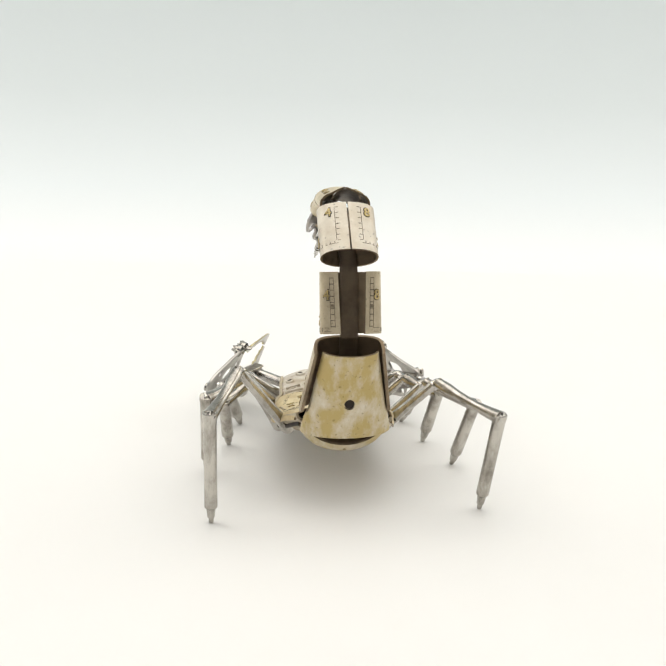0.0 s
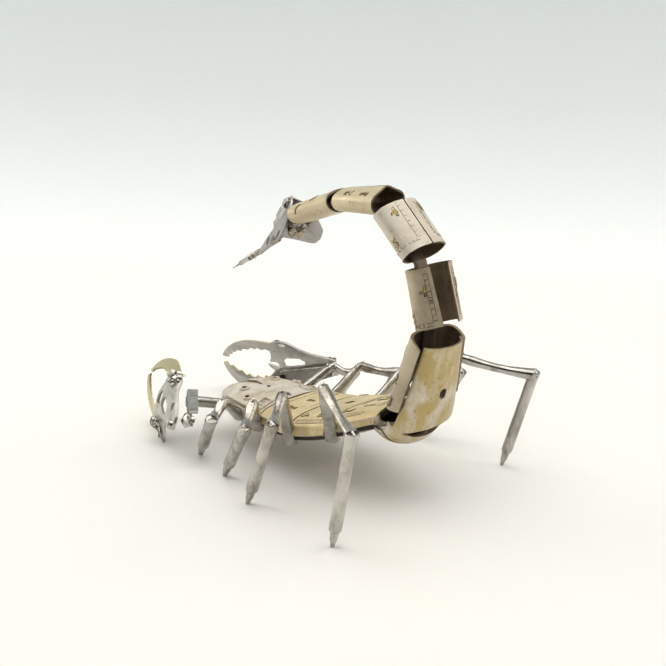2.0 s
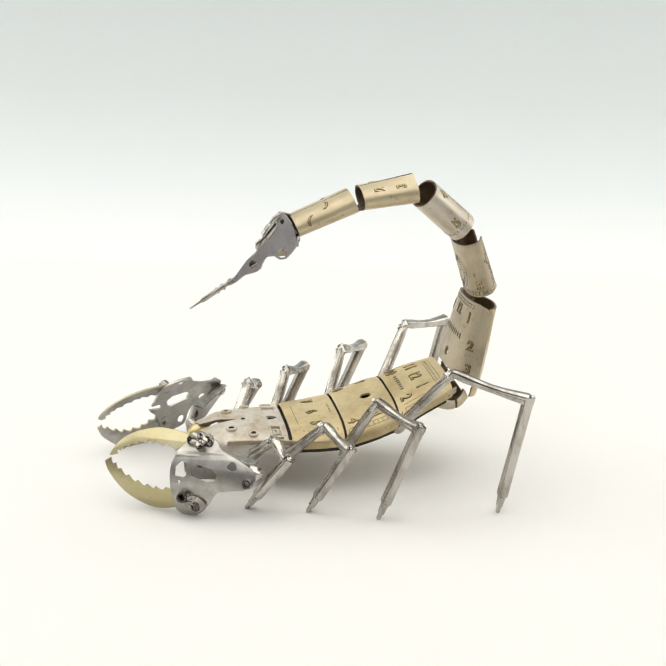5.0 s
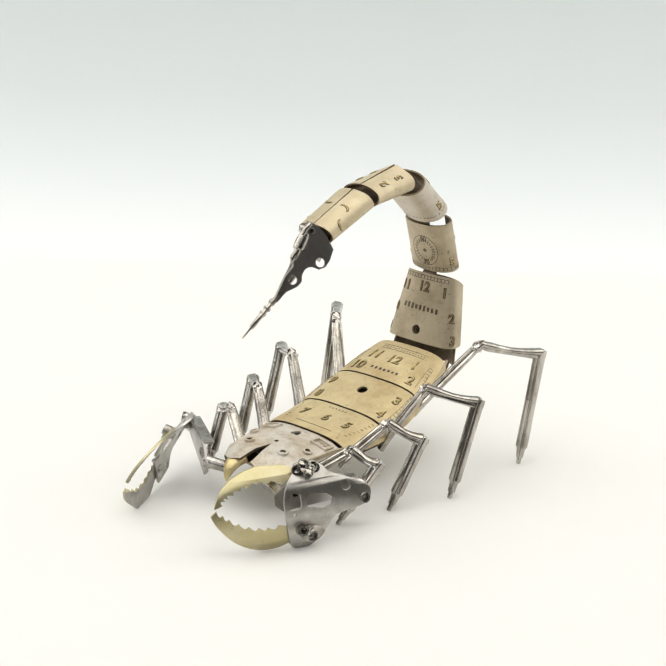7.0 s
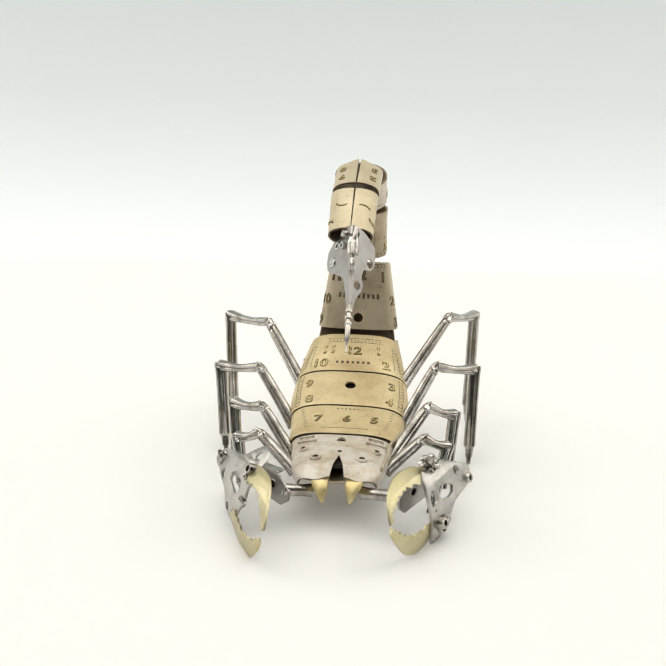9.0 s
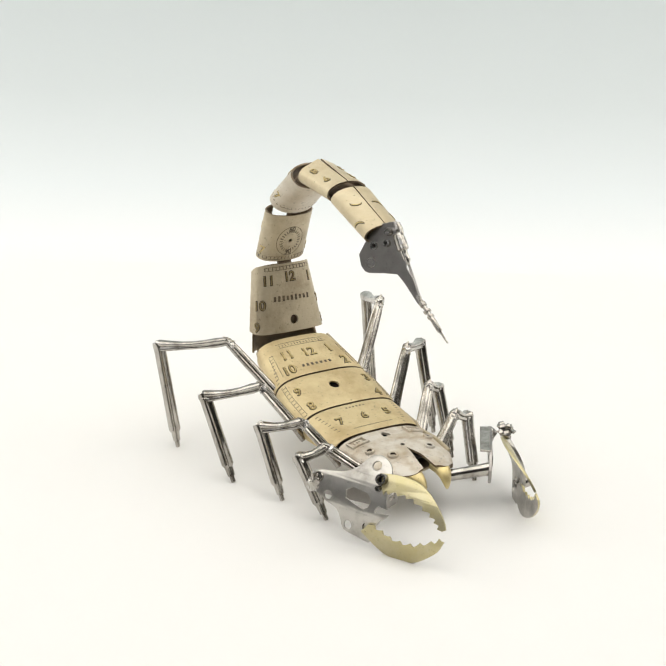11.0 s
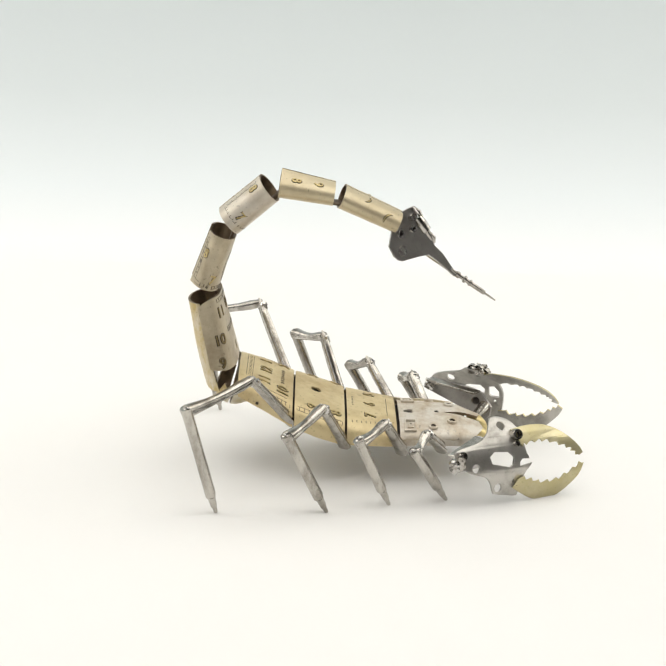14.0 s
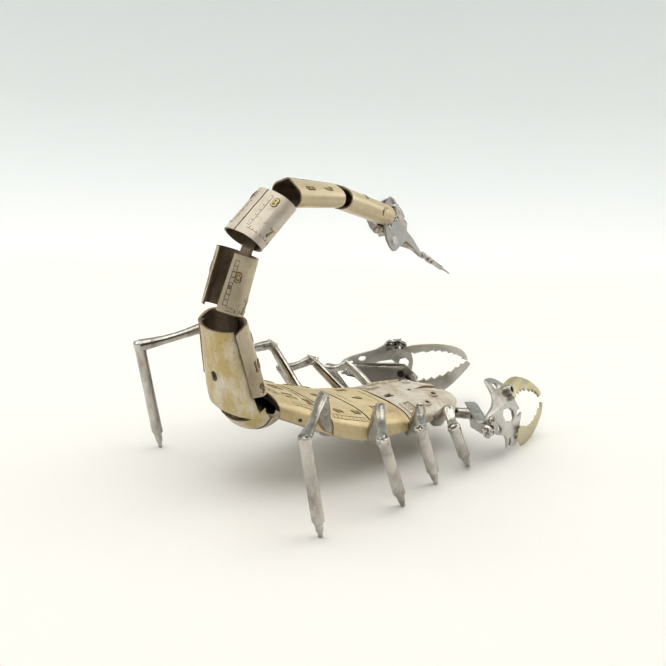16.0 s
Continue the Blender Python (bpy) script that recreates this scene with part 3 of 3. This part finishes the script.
def band_fn(u, v):
    s = 2 * u - 1
    p = spline([(-15.8, 11.2), (-18.2, 10.6), (-20.3, 11.2), (-21.7, 12.7)], 6)
    k = min(max(v, 0.0), 0.9999) * (len(p) - 1)
    i = int(k)
    y, z = (p[i][c] + (p[i + 1][c] - p[i][c]) * (k - i) for c in (0, 1))
    return Vector((CX + 6.9 * math.sin(s * 1.25) / math.sin(1.25), y + 2.2 * s * s * v, z + 3.6 * s * s))


for v0, v1, hole in ((0.0, 0.46, None), (0.53, 1.0, (0.5, 0.5, 0.3))):
    band = Surf(lambda u, v: band_fn(u, v0 + (v1 - v0) * v))
    part("gold_band", sheet_bm(band, 40, 18, 0.4, hole, 0.06), [WORN_GOLD, TARNISH], scorpion, "curved worn gold band under the tail root")

# stinger: two folded steel wings meeting at a ridge, and a stepped pin
RIDGE0, RIDGE1 = Vector((CX, 11.3, 45.2)), Vector((CX, 18.9, 34.6))


def wing(side):
    along = (RIDGE1 - RIDGE0).normalized()
    fold = 0.53 if side > 0 else 0.62
    back = Vector((fold * side, 0, 0)) + Vector((0, along.z, -along.y)) * math.sqrt(1 - fold * fold)
    nrm = along.cross(back).normalized()
    L = (RIDGE1 - RIDGE0).length

    def put(x, y, h):
        return RIDGE0 + along * x + back * y + nrm * h
    tip = [(L + 0.3, 0.6), (L + 0.3, 0.0), (9.0, 0.0), (7.2, 0.5), (4.5, 0.0), (3.4, 0.0), (3.4, -0.9), (2.4, -0.9), (2.2, 0.5), (1.2, 0.3), (0.8, -0.6)]
    if side < 0:    # scalloped between two holes
        outline = [(-0.6, -0.5), (-0.7, 0.9), (-0.3, 2.4), (0.3, 3.6), (1.65, 5.3), (3.4, 5.5), (4.8, 5.3), (5.6, 4.5), (5.7, 3.4), (6.1, 2.75), (6.7, 2.4), (7.7, 2.4), (8.6, 2.8), (9.6, 2.5), (L * 0.86, 1.2)]
        loops = [outline + tip, circle(4.5, 4.2, 0.75), circle(9.0, 1.35, 0.72), circle(0.5, 0.9, 0.4)]
    else:           # broad, with a straight lower edge
        outline = [(-0.6, -0.4), (-0.9, 0.6), (-1.2, 2.2), (-0.4, 4.6), (0.2, 5.5), (1.9, 7.5), (3.7, 7.8), (4.8, 7.5), (5.4, 6.9), (6.5, 4.3), (7.5, 2.3), (9.4, 1.6)]
        loops = [outline + tip, circle(1.6, 4.5, 0.45), circle(2.2, 2.2, 0.4)]
    return part("stinger_wing", flat_bm(loops, 0.4, put), WING, scorpion, "dark burnished steel plate with round holes"), put, nrm


wing_r, on_r, out_r = wing(1)
wing_l, on_l, out_l = wing(-1)
out_r = out_r if out_r.x > 0 else -out_r
for x, y, r, inner, tall in ((1.6, 4.5, 0.75, 0.3, 0.42), (2.2, 2.2, 0.62, 0.25, 0.9), (4.0, 5.9, 0.9, 0.02, 0.42), (0.6, 1.2, 0.65, 0.02, 1.3)):
    part("screw", ring_bm(on_r(x, y, 0), out_r, r, inner, tall), [SOLDER, DARK], wing_r, "small round steel screw")
part("hook", rod_bm([(CX - 0.4, 11.3, 45.5), (CX - 0.3, 12.2, 44.9), (CX - 0.2, 12.7, 44.1), (CX - 0.2, 12.6, 43.2)], [0.4, 0.45, 0.4, 0.25], 10), STEEL, wing_l)
part("hook", rod_bm([(CX, 14.2, 41.3), (CX, 14.9, 40.6), (CX, 15.0, 39.7)], [0.4, 0.45, 0.3], 10), STEEL, wing_l)
part("stinger_solder", blob_bm((CX, 9.7, 41.0), 1.5, 0.8, 3.0, (1.0, 1.1, 1.0)), STEEL, scorpion, "lumpy dark grey solder")
part("stinger_barrel", rod_bm([(CX, 12.0, 44.0), (CX, 12.5, 43.3), (CX, 13.6, 41.8), (CX, 13.7, 41.6), (CX, 14.6, 40.3)], [0.8, 0.95, 0.95, 0.6, 0.5], 16), STEEL, scorpion, "small steel barrel in the ridge")
pin_a, pin_b = Vector((CX, 14.0, 37.8)), Vector((CX, 26.0, 29.85))
marks = [(0.0, 0.45), (0.36, 0.45), (0.37, 0.35), (0.42, 0.35), (0.425, 0.55), (0.47, 0.55), (0.475, 0.35), (0.53, 0.35), (0.535, 0.62), (0.56, 0.62), (0.565, 0.36), (0.61, 0.36),
         (0.615, 0.58), (0.635, 0.58), (0.64, 0.42), (0.83, 0.42), (0.85, 0.18), (1.0, 0.13)]
part("stinger_pin", rod_bm([pin_a.lerp(pin_b, k) for k, _ in marks], [r for _, r in marks], 14), STEEL, scorpion, "thin stepped steel pin")


# legs
def leg(hip, knee, ankle, foot, seed):
    hip, knee, ankle, foot = (Vector(p) for p in (hip, knee, ankle, foot))
    bow = (knee - hip).normalized()
    n = 6
    thigh = part("leg", rod_bm([hip.lerp(knee, k / n) for k in range(n + 1)] + [knee + bow * 1.1], [1.3, 1.15, 1.05, 1.0, 1.0, 0.95, 0.8, 0.08], 28, 2.6, 0.8, groove=0.6), STEEL, scorpion,
                 "jointed steel leg of watch spring bars")
    mid = [knee.lerp(ankle, k / 6) - Vector((0, 0, 0.35 * math.sin(math.pi * k / 6))) for k in range(7)]
    part("shank", rod_bm(mid, [0.85, 1.0, 0.86, 0.80, 0.86, 1.02, 1.2], 28, 2.4, 0.85, groove=0.5), STEEL, thigh)
    length = (foot - ankle).length
    d = (foot - ankle) / length
    step = max(length - 3.2, length * 0.7)
    stations = [(-0.6, 1.1), (0.0, 1.15), (0.8, 1.05), (step * 0.5, 1.02), (step, 1.05), (step + 0.05, 0.95), (step + 0.5, 0.72), (length - 1.2, 0.62), (length - 1.15, 0.42), (length - 0.2, 0.40), (length, 0.3)]
    part("shin", rod_bm([ankle + d * s for s, _ in stations], [r for _, r in stations], 28, 2.3, 0.9, groove=0.5), STEEL, thigh, "spring bar with a stepped tip")
    part("knee_solder", blob_bm(knee - bow * 0.7, 0.8, 0.6, seed, (1, 1, 1)), SOLDER, thigh, "grey lumpy solder joint")
    part("ankle_solder", blob_bm(ankle, 0.9, 0.65, seed + 7, (1, 1, 0.9)), SOLDER, thigh, "grey lumpy solder joint")
    return thigh


LEGS = [
    ((6.6, -8.0, 10.2), (13.9, -14.6, 20.4), (22.1, -24.4, 18.0), (20.9, -19.9, 0.0)),
    ((7.6, 1.0, 6.8), (14.2, -3.0, 16.0), (21.8, -8.5, 13.8), (19.9, -2.0, 0.0)),
    ((7.0, 10.8, 5.6), (12.6, 7.4, 12.9), (17.9, 3.1, 11.5), (16.6, 8.3, 0.0)),
    ((6.0, 17.6, 5.8), (12.3, 14.3, 11.0), (16.1, 12.3, 9.1), (14.3, 17.9, 0.0)),
    ((-9.6, -8.0, 10.0), (-18.5, -14.4, 23.0), (-23.5, -25.7, 19.8), (-23.1, -22.0, 0.0)),
    ((-10.2, 1.4, 6.5), (-16.3, -2.8, 17.7), (-23.3, -8.0, 15.6), (-22.9, -2.0, 0.0)),
    ((-9.4, 10.7, 6.0), (-15.2, 5.5, 13.5), (-19.8, 2.3, 10.9), (-18.6, 8.8, 0.0)),
    ((-8.4, 16.5, 6.0), (-14.6, 13.7, 11.2), (-18.6, 12.2, 9.2), (-15.9, 18.4, 0.0)),
]
for k, row in enumerate(LEGS):
    leg(*row, k * 1.37)


# claws: bowed cut plates with two toothed fingers
BOW = [k * 1.2 for k in range(-6, 7)]


def finger(outer, inner, teeth, depth, place, parent, mat, label):
    o, i = spline(outer, 8), spline(inner, 6)
    jag = []
    total = len(i) - 1
    for k in range(teeth * 4 + 1):
        f = k / (teeth * 4) * total
        a = min(int(f), total - 1)
        x, y = (i[a][c] + (i[a + 1][c] - i[a][c]) * (f - a) for c in (0, 1))
        dx, dy = i[a + 1][0] - i[a][0], i[a + 1][1] - i[a][1]
        r = math.hypot(dx, dy)
        bite = (0.0, 0.2, 0.55, 1.0)[k % 4] * depth
        jag.append((x - dy / r * bite, y + dx / r * bite))
    return part("finger", flat_bm([o + jag], 0.4, place, 0.04, True, BOW), [mat, PLATE], parent, label)


def claw(centre, e1, e2, outline, windows, holes, fingers, bosses, seed, label):
    e1 = Vector(e1).normalized()
    e2 = (Vector(e2) - e1 * e1.dot(Vector(e2))).normalized()
    n = e1.cross(e2)
    if n.x * centre[0] < 0:
        n = -n

    def put(x, y, h):
        return Vector(centre) + e1 * x + e2 * y + n * (h + 0.3 - 0.045 * y * y)   # the whole claw is bowed
    body = part("claw", flat_bm([spline(outline, 2, True)] + windows + [circle(*h) for h in holes], 0.5, put, cuts=BOW), PLATE, scorpion, label)
    for (outer, inner, teeth, mat, lift, text) in fingers:
        finger(outer, inner, teeth, 0.5, lambda x, y, h: put(x, y, h + lift), body, mat, text)
    for x, y, r, hgt in bosses:
        part("screw", ring_bm(put(x, y, 0.2), n, r, r * 0.5, hgt), [STEEL, DARK], body, "small round steel screw")
    return body, put


claw_r, put_r = claw(
    (12.24, 30.87, 7.52), (-0.42, 0.91, -0.03), (-0.38, -0.15, 0.91),
    [(-5.0, 6.8), (-2.8, 6.8), (-1.2, 5.6), (-0.5, 4.0), (-0.2, 2.0), (0.0, 0.4), (0.4, -0.6), (-1.0, -0.5), (-1.5, -1.6), (0.9, -1.3), (-0.3, -2.5), (-1.2, -3.9), (-1.8, -5.2), (-2.0, -6.4),
     (-4.1, -6.1), (-6.5, -5.6), (-7.1, -4.2), (-8.0, -2.8), (-10.1, -2.1), (-11.9, -1.2), (-13.0, 0.1), (-13.4, 1.8), (-12.0, 2.4), (-8.8, 3.0), (-6.5, 4.4)],
    [[(-7.1, 0.5), (-6.1, 1.2), (-3.4, 0.9), (-2.5, 0.0), (-2.8, -1.2), (-3.5, -1.6), (-6.8, -0.7)]],
    [(-3.6, 5.3, 0.75), (-9.95, -1.1, 0.7), (-5.8, -4.7, 0.7), (-2.3, -4.6, 0.4)],
    [([(-2.2, 4.5), (0.6, 4.9), (3.5, 4.8), (5.6, 4.1), (7.4, 3.0), (9.1, 1.5), (10.2, 0.2), (10.7, -0.8)],
      [(10.1, -1.2), (9.2, -0.3), (8.1, 0.6), (6.3, 1.4), (4.1, 2.2), (2.2, 2.4), (0.0, 2.2), (-1.0, 1.9)], 9, BRASS, 0.45, "pale brass toothed finger"),
     ([(10.8, -2.6), (9.9, -4.4), (8.3, -5.8), (6.5, -7.0), (4.7, -7.6), (2.7, -7.65), (0.7, -7.2), (-1.4, -6.1), (-3.2, -5.0)],
      [(-2.0, -3.6), (-0.7, -4.0), (0.7, -4.4), (2.2, -4.9), (4.1, -5.0), (5.9, -4.8), (7.6, -4.1), (9.3, -3.3), (10.4, -2.6)], 8, BRASS, 0.45, "pale brass toothed finger")],
    [(-1.6, 3.6, 0.95, 1.3), (-1.8, 2.1, 0.5, 0.7), (-12.2, 1.2, 0.8, 0.5)], 1.0, "cut steel watch plate claw with holes and toothed fingers")
claw_l, put_l = claw(
    (-16.24, 28.71, 7.03), (0.45, 0.89, -0.03), (0.26, -0.10, 0.96),
    [(-1.0, 5.4), (-2.6, 5.8), (-4.9, 5.7), (-5.8, 4.6), (-7.2, 3.8), (-9.2, 3.0), (-11.3, 1.9), (-12.3, 0.8), (-12.0, -0.9), (-10.2, -1.7), (-6.3, -2.4), (-5.0, -4.0), (-3.4, -6.0), (-1.6, -7.0),
     (0.3, -6.8), (1.2, -5.8), (1.8, -2.8), (2.0, 0.4), (1.6, 2.2), (0.8, 3.9)],
    [[(1.2, -0.5), (1.2, 0.9), (0.3, 2.0), (-0.8, 1.6), (-0.8, -0.2), (-0.3, -0.6)], [(-1.7, -0.3), (-1.6, 0.8), (-2.4, 1.6), (-5.0, 1.1), (-6.0, 0.3), (-5.6, -0.7), (-4.2, -1.0)]],
    [(-8.3, 1.9, 0.75), (-2.4, -5.2, 0.75), (0.4, -1.4, 0.28)],
    [([(-1.4, 5.0), (0.5, 6.1), (2.1, 6.4), (5.2, 6.6), (8.5, 5.8), (10.9, 4.4), (12.2, 2.8), (12.8, 1.5)],
      [(12.2, 1.6), (11.4, 2.7), (10.5, 3.2), (8.8, 3.9), (6.6, 4.5), (4.4, 4.4), (1.2, 3.8)], 9, BRASS, -0.45, "pale brass toothed finger"),
     ([(13.5, 0.5), (12.8, -1.0), (11.4, -2.8), (9.7, -4.4), (7.6, -5.6), (5.4, -6.3), (3.1, -6.3), (1.2, -5.8)],
      [(1.2, -3.0), (3.7, -3.2), (5.4, -3.1), (7.3, -2.7), (9.2, -1.9), (10.9, -0.8), (12.0, 0.1), (13.0, 0.9)], 8, BRASS, -0.45, "pale brass toothed finger")],
    [(-0.5, -3.8, 0.95, 1.3), (-11.1, -0.5, 0.85, 0.6), (-3.9, 5.2, 0.8, 0.4)], 2.0, "cut steel watch plate claw with holes and toothed fingers")
part("solder", blob_bm(put_l(-2.2, 5.6, 0.6), 1.0, 0.9, 1.5, (1.4, 1.1, 0.8)), STEEL, claw_l)
part("solder", blob_bm(put_l(-1.6, -4.0, 0.5), 0.8, 0.9, 2.5, (1, 1.2, 1)), STEEL, claw_l)
part("solder", blob_bm(put_r(-12.6, 0.4, 0.3), 0.9, 0.5, 4.5, (0.8, 0.8, 1.6)), STEEL, claw_r)


part("ring", ring_bm(put_l(-2.4, -5.1, 0.1), put_l(0, 0, 1) - put_l(0, 0, 0), 1.05, 0.75, 0.35), STEEL, claw_l, "steel eyelet")
part("lever", flat_bm([spline([(-4.3, -4.6), (-2.6, -3.4), (-0.6, -3.4), (-0.2, -4.6), (-1.4, -5.9), (-3.2, -6.0)], 4, True), circle(-2.4, -5.1, 0.75)], 0.35, lambda x, y, h: put_l(x, y, h + 0.45), 0.05),
     STEEL, claw_l, "small rounded lever plate")
for x, y in ((-3.6, 5.7), (-2.2, 6.0), (-2.6, 4.7), (-1.0, 5.3)):
    part("coil", ring_bm(put_l(x, y, 0.3), put_l(x, y, 1) - put_l(x, y, 0) + Vector((0.3 * x + 0.6, 0.2, 0)), 0.85, 0.5, 0.5), STEEL, claw_l)
part("rim_ring", ring_bm(put_r(-2.4, -4.1, 0.1), put_r(0, 0, 1) - put_r(0, 0, 0), 0.75, 0.5, 0.3), STEEL, claw_r, "steel eyelet")

# arms between head and claws
def arm(root, elbow, wrist, seed):
    root, elbow, wrist = Vector(root), Vector(elbow), Vector(wrist)
    upper = part("arm", rod_bm([root.lerp(elbow, k / 4) for k in range(5)], [1.05, 0.95, 0.95, 1.0, 1.1], 14, 2.2), STEEL, scorpion, "short steel arm between head and claw")
    run_on = (wrist - elbow).normalized()
    side = run_on.cross(Vector((0, 0, 1))).normalized()
    tall = side.cross(run_on).normalized()
    far = (wrist - elbow).length

    def put(x, y, h):
        return elbow + run_on * x + tall * y + side * h
    fold = 0.9 if root.x > -1 else -0.9   # the top edge is folded inwards
    plate = part("forearm", flat_bm([[(-1.4, -1.4), (-0.2, -2.6), (2.0, -2.3), (far, -1.2), (far + 0.7, 0.0), (far + 0.2, 1.3), (3.2, 2.5), (1.0, 2.3), (-1.4, 0.3)], circle(1.9, 0.4, 0.75)], 0.5, put), WING, upper,
                 "dark bent steel plate with a hole")
    part("flange", flat_bm([[(1.6, -0.9), (far - 0.4, -0.8), (far - 0.2, 0.8), (1.4, 0.9)]], 0.4, lambda x, y, h: put(x, 2.55 - 0.11 * x + h, y + fold)), STEEL, plate)
    part("eyelet", ring_bm(put(1.9, 0.4, 0.0), -side if root.x > -1 else side, 0.95, 0.6, 0.45), [WING, DARK], plate, "steel eyelet round the hole")
    part("elbow_solder", blob_bm(elbow.lerp(root, 0.12), 0.9, 0.4, seed), SOLDER, upper)
    part("wrist_solder", blob_bm(wrist, 1.1, 0.5, seed + 3), SOLDER, upper)


arm((3.0, 23.0, 5.2), (7.4, 25.0, 5.9), (17.6, 18.8, 7.7), 0.7)
arm((-5.0, 23.0, 5.2), (-11.8, 26.8, 6.5), (-19.4, 17.4, 7.7), 5.1)


# ---- movement: the sculpture turns steadily with the table ----
def motions():
    rows = []
    for k in range(33):
        t = k * 0.5
        rows.append((t, pose(0, 0, 0, 0, 0, TURN_START + TURN_RATE * t)))
    walk(scorpion, rows)


motions()
